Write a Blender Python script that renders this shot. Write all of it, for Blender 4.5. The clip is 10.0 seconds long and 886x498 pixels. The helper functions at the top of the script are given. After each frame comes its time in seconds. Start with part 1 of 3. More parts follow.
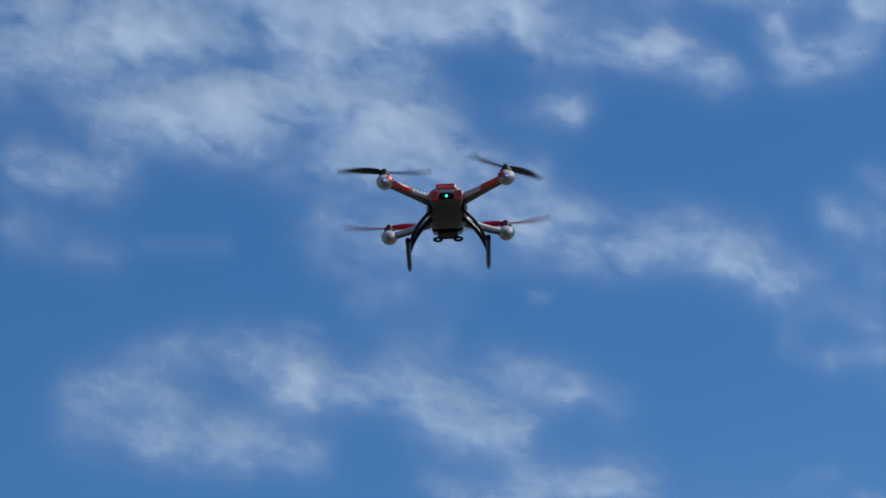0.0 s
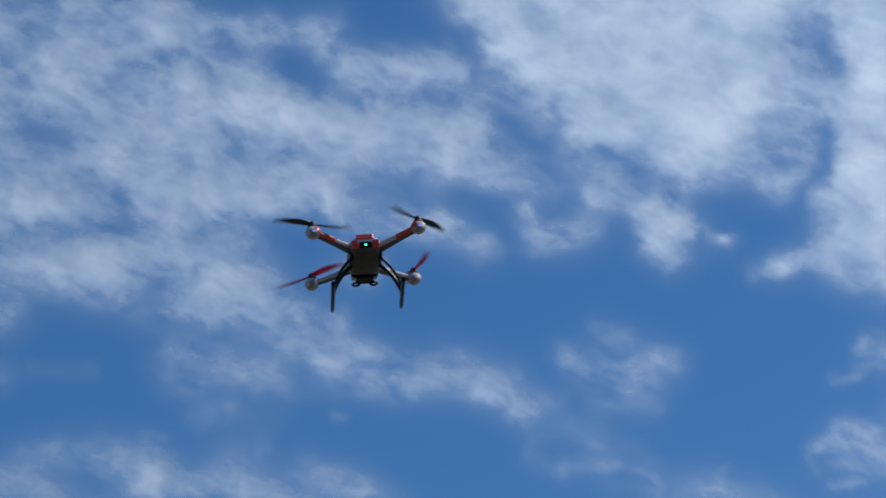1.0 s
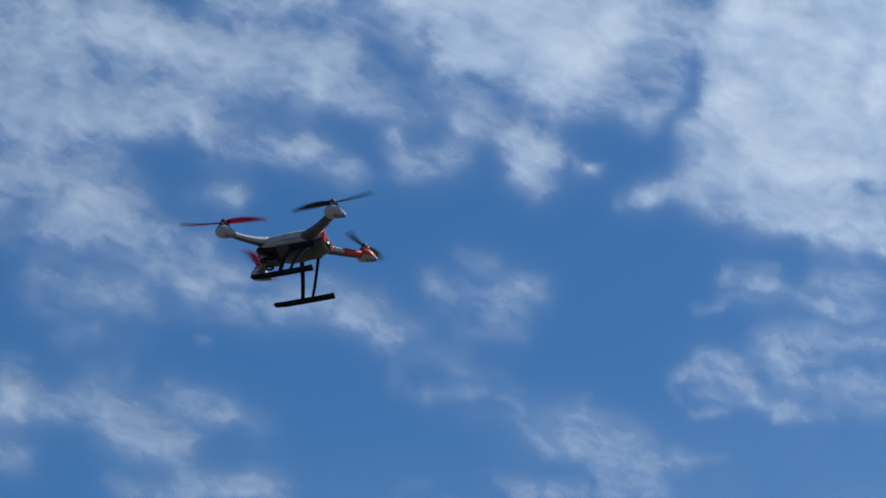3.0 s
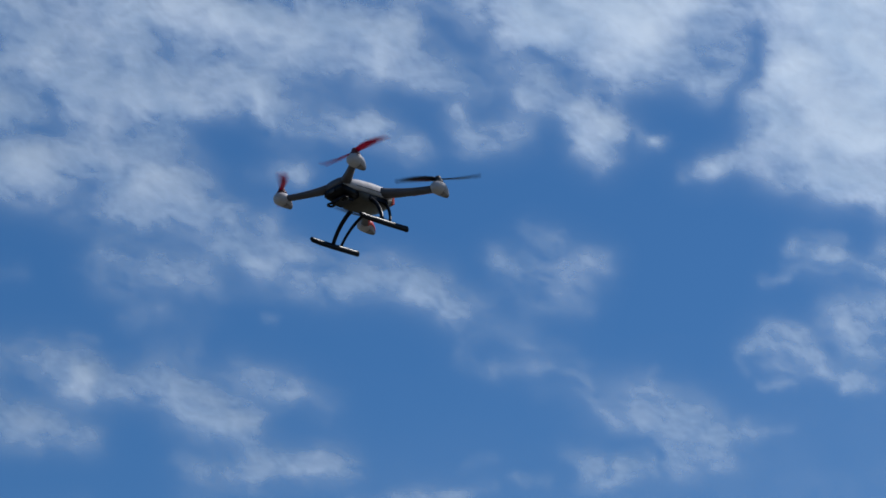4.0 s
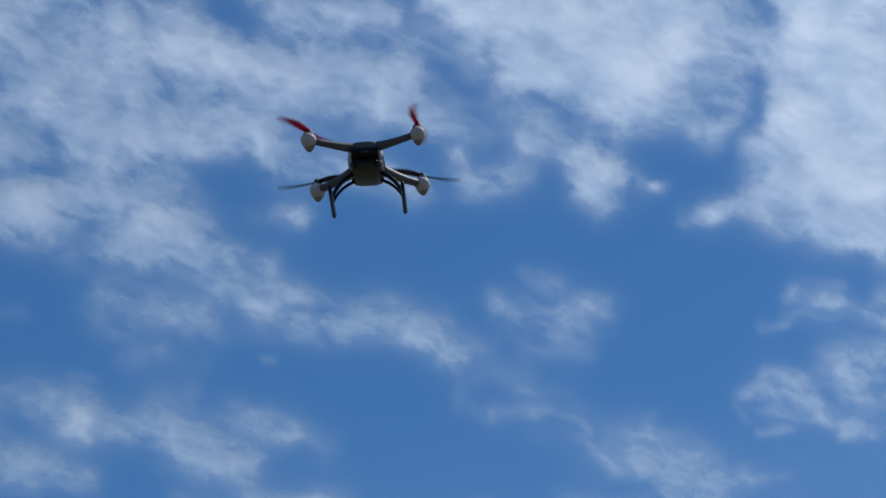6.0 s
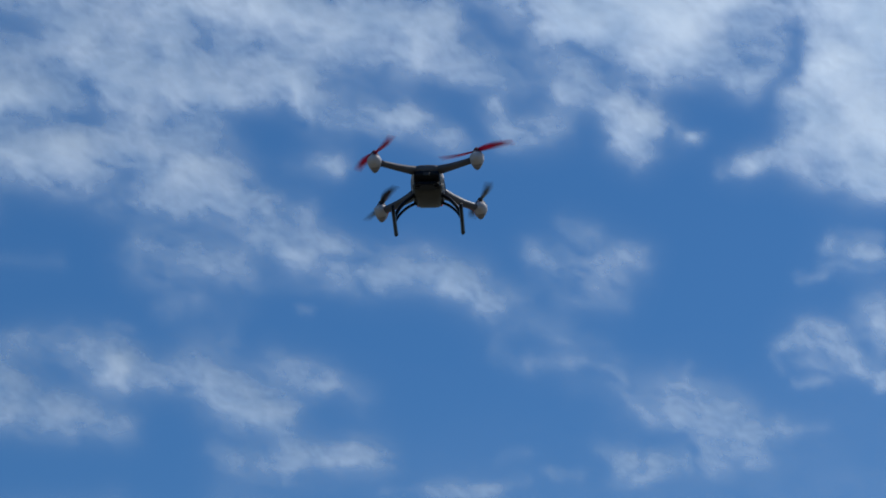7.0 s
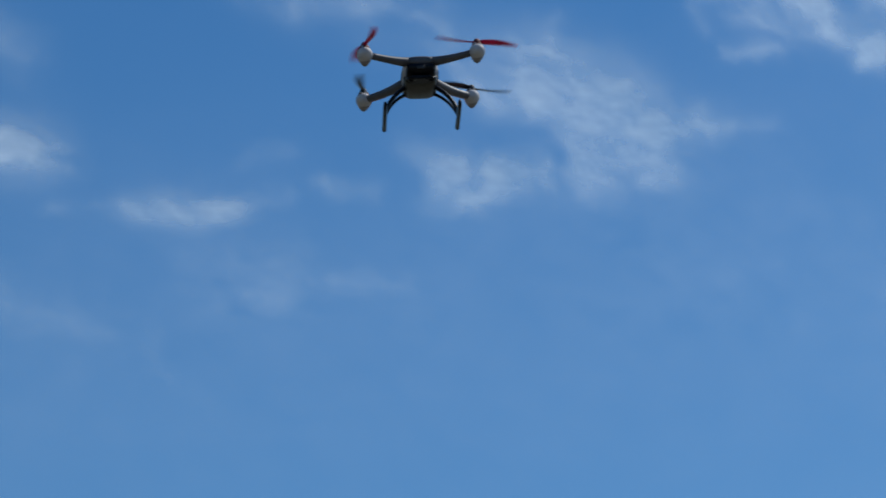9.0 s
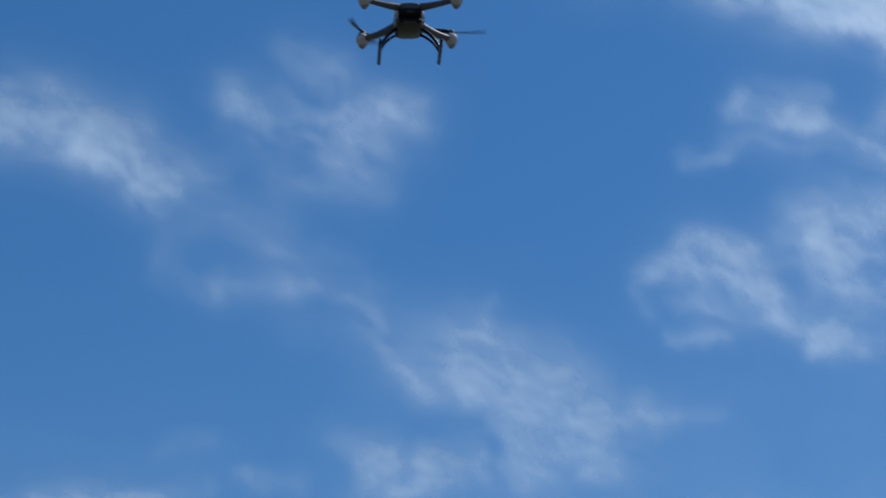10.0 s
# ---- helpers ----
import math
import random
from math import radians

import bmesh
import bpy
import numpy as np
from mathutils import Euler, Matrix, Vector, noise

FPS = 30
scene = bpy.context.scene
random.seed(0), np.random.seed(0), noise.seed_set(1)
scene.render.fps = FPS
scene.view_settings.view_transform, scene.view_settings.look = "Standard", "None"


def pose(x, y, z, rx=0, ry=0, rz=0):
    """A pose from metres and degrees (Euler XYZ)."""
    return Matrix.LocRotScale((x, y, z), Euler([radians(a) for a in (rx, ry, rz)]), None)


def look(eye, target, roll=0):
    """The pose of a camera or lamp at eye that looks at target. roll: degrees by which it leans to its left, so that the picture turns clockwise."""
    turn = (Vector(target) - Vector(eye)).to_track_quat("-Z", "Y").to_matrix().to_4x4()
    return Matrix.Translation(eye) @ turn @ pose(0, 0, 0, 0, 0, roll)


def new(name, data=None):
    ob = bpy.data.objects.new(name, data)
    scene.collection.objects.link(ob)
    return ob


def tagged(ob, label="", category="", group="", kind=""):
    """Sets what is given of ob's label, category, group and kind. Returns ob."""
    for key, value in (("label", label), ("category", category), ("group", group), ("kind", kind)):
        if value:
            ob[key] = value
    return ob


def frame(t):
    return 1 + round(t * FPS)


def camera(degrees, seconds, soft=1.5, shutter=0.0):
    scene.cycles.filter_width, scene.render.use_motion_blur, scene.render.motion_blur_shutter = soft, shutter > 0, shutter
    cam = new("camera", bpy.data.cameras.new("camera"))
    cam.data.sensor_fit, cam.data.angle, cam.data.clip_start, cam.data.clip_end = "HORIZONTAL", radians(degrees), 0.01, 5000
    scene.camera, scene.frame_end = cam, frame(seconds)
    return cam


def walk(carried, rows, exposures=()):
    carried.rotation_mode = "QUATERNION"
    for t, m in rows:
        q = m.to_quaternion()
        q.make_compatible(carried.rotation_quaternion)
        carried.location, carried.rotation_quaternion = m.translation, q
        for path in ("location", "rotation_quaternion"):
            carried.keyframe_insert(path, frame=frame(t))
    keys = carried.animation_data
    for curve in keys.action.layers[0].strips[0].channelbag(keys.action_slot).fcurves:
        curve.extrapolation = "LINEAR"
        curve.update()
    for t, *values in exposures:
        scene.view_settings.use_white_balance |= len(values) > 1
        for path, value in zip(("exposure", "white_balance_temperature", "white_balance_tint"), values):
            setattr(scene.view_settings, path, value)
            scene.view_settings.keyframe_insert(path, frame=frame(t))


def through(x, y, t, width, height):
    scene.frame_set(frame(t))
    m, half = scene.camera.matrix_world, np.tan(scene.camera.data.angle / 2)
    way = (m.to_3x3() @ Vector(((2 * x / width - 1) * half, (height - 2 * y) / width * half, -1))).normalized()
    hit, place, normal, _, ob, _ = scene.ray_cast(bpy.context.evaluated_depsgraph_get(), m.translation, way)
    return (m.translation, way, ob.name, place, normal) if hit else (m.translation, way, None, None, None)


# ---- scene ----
# ================= camera and its way =================
EYE_Z = 1.6                     # eye height of a standing operator


def aim(yaw, pitch, roll):
    """The hand-held camera at its one standing place: degrees to the right, upwards, and of lean."""
    return pose(0, 0, EYE_Z, 0, 0, -yaw) @ pose(0, 0, 0, 90 + pitch) @ pose(0, 0, 0, 0, 0, -roll)


LENS = 18.55
CAMERA_ROWS = [
    (0.0, -0.0, 28.484, -0.933), (0.5, 1.606, 30.31, -0.794), (1.0, 4.269, 31.273, -0.16), (1.5, 7.217, 31.535, 0.408),
    (2.0, 8.039, 30.886, 0.495), (2.2, 8.171, 30.511, 0.60), (3.3, 7.01, 29.603, 0.568), (3.5, 6.613, 29.555, 0.534),
    (4.0, 5.94, 29.192, 0.666), (4.5, 6.071, 29.43, 0.80), (5.0, 6.24, 29.752, 0.504), (5.5, 6.227, 30.109, 0.431),
    (6.8, 5.224, 29.897, -0.362), (7.0, 5.067, 29.049, -0.434), (7.5, 5.086, 27.69, -0.457), (8.0, 5.569, 26.353, -0.709),
    (8.5, 7.362, 24.088, -0.551), (8.7, 8.036, 23.753, -0.45), (8.8, 8.356, 23.648, -0.40), (9.0, 9.265, 23.52, -0.332), (9.5, 10.907, 24.566, -0.303), (10.0, 10.205, 27.156, -0.21),
]
cam = camera(LENS, 10.0, soft=1.6, shutter=0.24)
EXPOSURE_ROWS = [(0.0, -0.01, 6380, 10), (0.5, -0.04, 6400, 10), (2.0, -0.11, 6450, 10), (5.5, -0.08, 6400, 10), (7.0, -0.05, 6380, 9),
                 (8.0, -0.01, 6400, 6), (8.8, 0.03, 6430, 5), (9.5, 0.07, 6350, 5), (10.0, 0.0, 6250, 7)]      # seconds, stops, kelvin, tint
walk(cam, [(t, aim(a, b, c)) for t, a, b, c in CAMERA_ROWS], EXPOSURE_ROWS)

# ================= world, sun =================
SUN_ELEVATION, SUN_AZIMUTH = 55, 80      # azimuth: degrees to the right of north (+y)
world = bpy.data.worlds.new("sky")
scene.world = world
world.use_nodes = True
wn, wl = world.node_tree.nodes, world.node_tree.links
sky = wn.new("ShaderNodeTexSky")
sky.sky_type = "NISHITA"
sky.sun_disc = False
sky.sun_elevation, sky.sun_rotation = radians(SUN_ELEVATION), radians(SUN_AZIMUTH)
sky.air_density, sky.dust_density, sky.ozone_density, sky.altitude = 1.0, 0.2, 3.0, 100
wn["Background"].inputs["Strength"].default_value = 0.1015
deep = wn.new("ShaderNodeHueSaturation")          # clear, dry air: a deeper blue
deep.inputs["Saturation"].default_value = 1.28
deep.inputs["Hue"].default_value = 0.5015
wl.new(sky.outputs[0], deep.inputs["Color"])
wl.new(deep.outputs[0], wn["Background"].inputs["Color"])

sun_data = bpy.data.lights.new("sun", "SUN")
sun_data.energy, sun_data.angle, sun_data.color = 4.15, radians(0.55), (1.0, 0.975, 0.94)
sun = new("sun", sun_data)
sa, se = radians(SUN_AZIMUTH), radians(SUN_ELEVATION)
sun.matrix_world = look((0, 0, 0), (-math.sin(sa) * math.cos(se), -math.cos(sa) * math.cos(se), -math.sin(se)))


# ================= materials =================
def grained(name, color, rough=0.4, spread=0.12, grain=60.0, bump=0.15, metal=0.0, worn=None, coat=0.0, through=0.0, shine=0.4):
    """A paint or plastic with a fine grain, wide faint stains and a light bump."""
    m = bpy.data.materials.new(name)
    m.use_nodes = True
    n, l = m.node_tree.nodes, m.node_tree.links
    b = n["Principled BSDF"]
    tc = n.new("ShaderNodeTexCoord")
    wide, fine = n.new("ShaderNodeTexNoise"), n.new("ShaderNodeTexNoise")
    wide.inputs["Scale"].default_value, fine.inputs["Scale"].default_value = grain, grain * 14
    wide.inputs["Detail"].default_value, fine.inputs["Detail"].default_value = 4, 2
    for t in (wide, fine):
        l.new(tc.outputs["Object"], t.inputs["Vector"])
    mix = n.new("ShaderNodeMix")
    mix.data_type = "RGBA"
    dark = worn or [c * (1 - spread * 2.2) for c in color]
    mix.inputs[6].default_value = (*dark, 1)
    mix.inputs[7].default_value = (*[min(1, c * (1 + spread * 0.5)) for c in color], 1)
    ramp = n.new("ShaderNodeMapRange")
    ramp.inputs[1].default_value, ramp.inputs[2].default_value = 0.3, 0.6
    l.new(wide.outputs["Fac"], ramp.inputs[0])
    l.new(ramp.outputs[0], mix.inputs[0])
    l.new(mix.outputs[2], b.inputs["Base Color"])
    rr = n.new("ShaderNodeMapRange")
    rr.inputs[3].default_value, rr.inputs[4].default_value = rough * 0.75, min(1, rough * 1.3)
    l.new(fine.outputs["Fac"], rr.inputs[0])
    l.new(rr.outputs[0], b.inputs["Roughness"])
    bp = n.new("ShaderNodeBump")
    bp.inputs["Strength"].default_value, bp.inputs["Distance"].default_value = bump, 0.0006
    l.new(fine.outputs["Fac"], bp.inputs["Height"])
    l.new(bp.outputs[0], b.inputs["Normal"])
    b.inputs["Metallic"].default_value = metal
    b.inputs["Specular IOR Level"].default_value = shine
    b.inputs["Coat Weight"].default_value = coat
    if through > 0:                # thin tinted plastic that lets light through
        tl, mx = n.new("ShaderNodeBsdfTranslucent"), n.new("ShaderNodeMixShader")
        mx.inputs[0].default_value = through
        l.new(mix.outputs[2], tl.inputs[0])
        l.new(b.outputs[0], mx.inputs[1])
        l.new(tl.outputs[0], mx.inputs[2])
        l.new(mx.outputs[0], n["Material Output"].inputs[0])
    return m


def glowing(name, color, strength):
    m = bpy.data.materials.new(name)
    m.use_nodes = True
    b = m.node_tree.nodes["Principled BSDF"]
    b.inputs["Base Color"].default_value = (*color, 1)
    b.inputs["Emission Color"].default_value = (*color, 1)
    b.inputs["Emission Strength"].default_value = strength
    b.inputs["Roughness"].default_value = 0.2
    return m


WHITE = grained("white_plastic", (0.41, 0.39, 0.408), 0.6, 0.10, 45, 0.1, shine=0.3)
ORANGE = grained("orange_red_plastic", (0.51, 0.038, 0.022), 0.45, 0.14, 30, 0.1)
BLACK = grained("black_plastic", (0.0035, 0.0040, 0.0070), 0.32, 0.2, 40, 0.2, shine=0.14)
GREY = grained("grey_underside_plastic", (0.072, 0.067, 0.077), 0.5, 0.12, 30, 0.15)
# grey for the pods' painted underside shade, and for their seams and ribs
SHADE_SEAM_GREY = grained("shade_and_seam_grey", (0.24, 0.22, 0.23), 0.6, 0.2, 60, 0.2)
OLIVE = grained("olive_grey_plastic", (0.046, 0.042, 0.034), 0.55, 0.15, 35, 0.2)
RED_BLADE = grained("red_blade_plastic", (0.45, 0.010, 0.080), 0.4, 0.12, 40, 0.1, through=0.4)
BLACK_BLADE = grained("black_blade_plastic", (0.012, 0.013, 0.016), 0.3, 0.2, 40, 0.1)
METAL = grained("motor_metal", (0.12, 0.02, 0.025), 0.55, 0.2, 60, 0.1, 0.2)
DARK_METAL = grained("dark_motor_metal", (0.03, 0.03, 0.034), 0.55, 0.2, 60, 0.1, 0.2)
INK = grained("dark_ink", (0.04, 0.04, 0.045), 0.5, 0.1, 60, 0.1)
GREEN_LIGHT = glowing("green_light", (0.03, 1.0, 0.30), 4.0)
BLUE_LIGHT = glowing("blue_light", (0.16, 0.14, 1.0), 3.5)
# slight emission added to brighten the rear lenses, which are unlit
RED_LENS = glowing("red_lens", (0.45, 0.07, 0.06), 0.04)


def cloud_material(name, shaded_tint, lit_tint):
    """Thin white water cloud, letting sunlight through, with skylight blue and the shading of its folds put into the
    tints; the sheet's own thickness says how much of the sky it covers, with a fine fibrous grain.
    """
    m = bpy.data.materials.new(name)
    m.use_nodes = True
    n, l = m.node_tree.nodes, m.node_tree.links
    n.remove(n["Principled BSDF"])
    out = n["Material Output"]
    uv = n.new("ShaderNodeUVMap")
    uv.uv_map = "chart"

    def value(op, a, b=None, clamp=False):
        v = n.new("ShaderNodeMath")
        v.operation, v.use_clamp = op, clamp
        for i, x in enumerate((a, b)):
            if x is None:
                continue
            if isinstance(x, (int, float)):
                v.inputs[i].default_value = x
            else:
                l.new(x, v.inputs[i])
        return v.outputs[0]

    def noise_at(scale, detail, rough, turn, stretch, twist):
        mp = n.new("ShaderNodeMapping")
        mp.inputs["Rotation"].default_value = (0, 0, radians(turn))
        mp.inputs["Scale"].default_value = (stretch[0], stretch[1], 1)
        l.new(uv.outputs[0], mp.inputs["Vector"])
        t = n.new("ShaderNodeTexNoise")
        for key, v in (("Scale", scale), ("Detail", detail), ("Roughness", rough), ("Distortion", twist)):
            t.inputs[key].default_value = v
        l.new(mp.outputs[0], t.inputs["Vector"])
        return value("SUBTRACT", t.outputs["Fac"], 0.5)

    cover = n.new("ShaderNodeAttribute")
    cover.attribute_name = "cover"
    tufts = noise_at(3.8, 5, 0.55, -24, (0.6, 1.5), 0.5)       # small tufts, drawn out along the wind
    threads = noise_at(11.0, 3, 0.5, -30, (0.5, 1.6), 0.6)
    grain = value("ADD", value("MULTIPLY", tufts, 0.52), value("MULTIPLY", threads, 0.10))
    room = value("MULTIPLY", value("MULTIPLY", value("SUBTRACT", cover.outputs["Fac"], 0.12), 2.8, True), value("POWER", value("SUBTRACT", 1.05, cover.outputs["Fac"]), 1.7))
    veil = value("MINIMUM", value("ADD", cover.outputs["Fac"], value("MULTIPLY", grain, room), True), 0.97)
    body = n.new("ShaderNodeMix")
    body.data_type = "RGBA"
    body.inputs[6].default_value, body.inputs[7].default_value = (*shaded_tint, 1), (*lit_tint, 1)
    level = n.new("ShaderNodeMapRange")                          # noise puts the grey shading of the folds into the colour
    level.inputs[1].default_value, level.inputs[2].default_value = -0.16, 0.16
    l.new(noise_at(0.8, 4, 0.55, -10, (0.9, 1.2), 0.4), level.inputs[0])
    l.new(level.outputs[0], body.inputs[0])
    thin, front = n.new("ShaderNodeBsdfTranslucent"), n.new("ShaderNodeBsdfDiffuse")
    both, clear, mix = n.new("ShaderNodeMixShader"), n.new("ShaderNodeBsdfTransparent"), n.new("ShaderNodeMixShader")
    l.new(body.outputs[2], thin.inputs[0])
    l.new(body.outputs[2], front.inputs[0])
    both.inputs[0].default_value = 0.3
    l.new(thin.outputs[0], both.inputs[1])
    l.new(front.outputs[0], both.inputs[2])
    l.new(veil, mix.inputs[0])
    l.new(clear.outputs[0], mix.inputs[1])
    l.new(both.outputs[0], mix.inputs[2])
    l.new(mix.outputs[0], out.inputs[0])
    return m


CLOUD = cloud_material("cloud_vapour", (0.525, 0.65, 0.80), (0.75, 0.845, 0.945))
# same vapour in warmer, dimmer tints, which stand in for its light
CUMULUS_VAPOUR = cloud_material("cumulus_vapour", (0.51, 0.53, 0.56), (0.62, 0.63, 0.65))


def ground_material():
    # assumed ground, out of view; colour set for the light it bounces upwards
    m = grained("ground_bounce", (0.088, 0.085, 0.062), 0.8, 0.25, 0.35, 0.6, 0.0, (0.06, 0.056, 0.044))
    return m


# ================= ground =================
def build_ground():
    bm = bmesh.new()
    rings = (0.0, 3, 10, 40, 150, 600, 2000, 4200)
    centre = bm.verts.new((0, 0, 0))
    last = None
    for r in rings[1:]:
        ring = [bm.verts.new((r * math.cos(a * math.pi / 24), r * math.sin(a * math.pi / 24),
                              0.0 if r < 5 else 0.02 * math.sin(a * 1.7 + r))) for a in range(48)]
        for i in range(48):
            j = (i + 1) % 48
            bm.faces.new((centre, ring[i], ring[j]) if last is None else (last[i], ring[i], ring[j], last[j]))
        last = ring
    me = bpy.data.meshes.new("ground")
    bm.to_mesh(me)
    bm.free()
    me.materials.append(ground_material())
    return tagged(new("ground", me), "open field of short dry grass under the sky", "ground", kind="structure")


build_ground()

# ================= clouds =================
# The cloud sheet lies on a wide dome round the standing place. Chart units: 1 is 1.19 degrees of sky, x to the right, y downwards.
CLOUD_RANGE = 1500.0
CLOUD_DEPTH = 0.0030            # how far the thickest cloud hangs below the sheet, as a share of its distance
CHART = aim(5.067, 29.049, -0.434).to_3x3()


def chart_way(x, y):
    return CHART @ Vector(((x - 7.84) / 48.0, (4.41 - y) / 48.0, -1.0)).normalized()


# Each bank is a set of wisps: x, y of one end, x, y of the other, half width, thickness; gaps are torn out of it in the same way.
UPPER_VEIL = [
    -1.8, -1.6, 2, -1.8, 0.6, 0.43, -2, -0.4, 1.6, -0.5, 0.6, 0.48, 2.2, -1.4, 5.3, -1.35, 0.22, 0.43, -3, 1.7, 0.8, 1.7, 0.55, 0.48, -1.7, 3.45, -0.5, 3.6, 0.25, 0.344, -1.9, 4.3, -0.6, 4.65, 0.2, 0.189,
    0.7, 0.6, 3.6, 0.6, 0.6, 0.361, 4, 0.8, 8, 0.9, 0.5, 0.31, 0, 1.6, 1.4, 1.75, 0.25, 0.344, 2, 1.4, 5.2, 1.5, 0.35, 0.344, 1.4, 2.7, 4.1, 2.9, 0.38, 0.271, -0.4, 2.8, 1.4, 2.9, 0.35, 0.361,
    2.6, 3.4, 4.2, 3.5, 0.25, 0.232, 1.9, 2.3, 3.7, 2.5, 0.28, 0.38, 2.5, 4.4, 4.2, 4.7, 0.28, 0.12, -2.5, 0.6, -0.3, 0.8, 0.35, 0.42]
UPPER_BRIGHT = [
    2.75, -0.5, 4.2, -0.25, 0.38, 0.677, 5.3, -0.75, 7.4, -0.65, 0.26, 0.639, 4.7, 0.15, 7.6, 0.35, 0.32, 0.62, 4.9, 0.35, 6.8, 0.5, 0.26, 0.423, 7.4, 0.95, 8.3, 1.25, 0.22, 0.376, 2.2, 1.5, 3.4, 1.55, 0.24, 0.395,
    3.4, 1.6, 5.4, 1.55, 0.22, 0.47, 0.1, 2.6, 1.2, 2.75, 0.28, 0.517, 0.5, 3.1, 1.5, 3.2, 0.12, 0.282, 3.1, 2.9, 4.1, 3.1, 0.24, 0.276, 5.6, 2.05, 7.2, 2.1, 0.2, 0.489, 7.4, 2.15, 8, 2.5, 0.2, 0.423,
    5.3, 2.85, 5.95, 2.9, 0.18, 0.517, 0.8, 0.6, 2.6, 0.5, 0.3, 0.282, 1.9, 1.8, 2.8, 1.95, 0.18, 0.329]
FLOATING_TUFTS = [
    8.75, 1.95, 9, 2.4, 0.18, 0.442, 9, 2.3, 9.8, 2.3, 0.22, 0.408, 8.75, 1.3, 9.3, 1.35, 0.22, 0.297, 9.9, 1.6, 10.05, 1.8, 0.2, 0.255]
MIDDLE_MASS = [
    8.2, -2.6, 13.5, -2.5, 0.6, 0.7, 8.6, -1.6, 12.6, -1.5, 0.62, 0.82, 9.2, -0.6, 12.4, -0.5, 0.6, 0.88, 10.3, 0.3, 12.1, 0.4, 0.42, 0.85, 12.2, 0, 13.9, -0.5, 0.4, 0.55, 10.4, 1.2, 12, 1.2, 0.35, 0.4,
    10.9, 1.8, 11.5, 2.3, 0.26, 0.58, 10.9, 2.5, 11.3, 2.75, 0.18, 0.38, 9.2, 0.6, 10.2, 0.7, 0.35, 0.28, 12.8, 0.5, 13.8, 0.8, 0.25, 0.42, 12, 0.9, 12.7, 1.1, 0.26, 0.6, 13, 1.45, 13.7, 1.5, 0.2, 0.5,
    11.5, 2, 11.9, 2.3, 0.2, 0.35]
SMALL_PUFF = [
    12.28, 2.42, 12.38, 2.36, 0.1, 0.612]
RIGHT_MASS = [
    13.6, -2.4, 19, -2.5, 0.6, 0.75, 15.3, -1.4, 19.2, -1.4, 0.7, 0.92, 15.2, -0.3, 19.2, -0.2, 0.65, 0.93, 15, 0.7, 19.2, 0.9, 0.6, 0.93, 14.8, 1.6, 19, 1.8, 0.5, 0.92, 14.5, 2.3, 18.6, 2.6, 0.38, 0.86,
    13.2, 2.85, 14.4, 2.55, 0.17, 0.406, 12.75, 2.98, 13.3, 2.88, 0.1, 0.266, 14.5, 2.95, 18, 3.2, 0.25, 0.528, 15.2, 3.35, 17.8, 3.5, 0.18, 0.5, 16.2, 3.75, 17.8, 3.9, 0.12, 0.35, 14.3, -0.2, 14.2, 0.3, 0.15, 0.3]
RIGHT_STREAKS = [
    14.7, 4.3, 15.4, 4.45, 0.13, 0.38, 15.3, 4.5, 16.4, 4.85, 0.14, 0.346, 16.4, 4.4, 17.8, 4.5, 0.2, 0.346, 16.6, 4.9, 17.8, 5, 0.16, 0.312, 14.1, 4.9, 14.6, 4.85, 0.07, 0.194, 14.6, 4.7, 15.3, 4.75, 0.1, 0.173,
    14.9, 4.15, 15.5, 4.2, 0.08, 0.173, 15.4, 5.35, 17.6, 5.5, 0.18, 0.415, 15.6, 5.75, 16.4, 5.8, 0.16, 0.38, 14.2, 5.72, 14.8, 5.92, 0.11, 0.346, 13.8, 6.1, 14.1, 5.95, 0.1, 0.242, 15.75, 5.9, 16.1, 6.35, 0.13, 0.312,
    16.4, 6.1, 17.6, 6.3, 0.2, 0.312]
TORN_EDGES = [
    13.9, 6.15, 14.7, 6.2, 0.14, 0.186, 14.8, 6, 15.2, 6.4, 0.12, 0.247, 15.1, 6.4, 15.9, 6.75, 0.13, 0.259, 15.6, 6.8, 16.5, 6.82, 0.08, 0.235, 14.1, 6.8, 14.65, 6.75, 0.06, 0.186, 14.3, 6.45, 15, 6.55, 0.1, 0.173,
    15.2, 5.75, 15.6, 6.1, 0.2, 0.136, 13.7, 6.3, 13.9, 6.6, 0.07, 0.123, 16, 6.5, 17.5, 6.7, 0.15, 0.154, 14.3, 6.1, 14.9, 6.2, 0.2, 0.242]
DIAGONAL_STREAK = [
    3.4, 3.75, 4.6, 3.75, 0.246, 0.304, 4.7, 3.6, 5.5, 3.75, 0.179, 0.27, 4.4, 4.1, 5.6, 4.3, 0.246, 0.304, 5.2, 4.5, 6, 4.65, 0.202, 0.346, 6, 4.85, 6.8, 4.95, 0.179, 0.323, 6, 4.4, 7.4, 4.7, 0.224, 0.246,
    7.2, 4.75, 8.3, 4.9, 0.246, 0.346, 8, 5.05, 8.6, 5.3, 0.19, 0.368, 8.5, 5.45, 8.9, 5.5, 0.134, 0.384, 8.6, 5.2, 9.2, 5.25, 0.168, 0.215, 2.6, 4.3, 4.2, 4.6, 0.291, 0.176, 4.6, 5, 6.5, 5.15, 0.134, 0.102,
    2, 3.6, 3.4, 3.6, 0.224, 0.203]
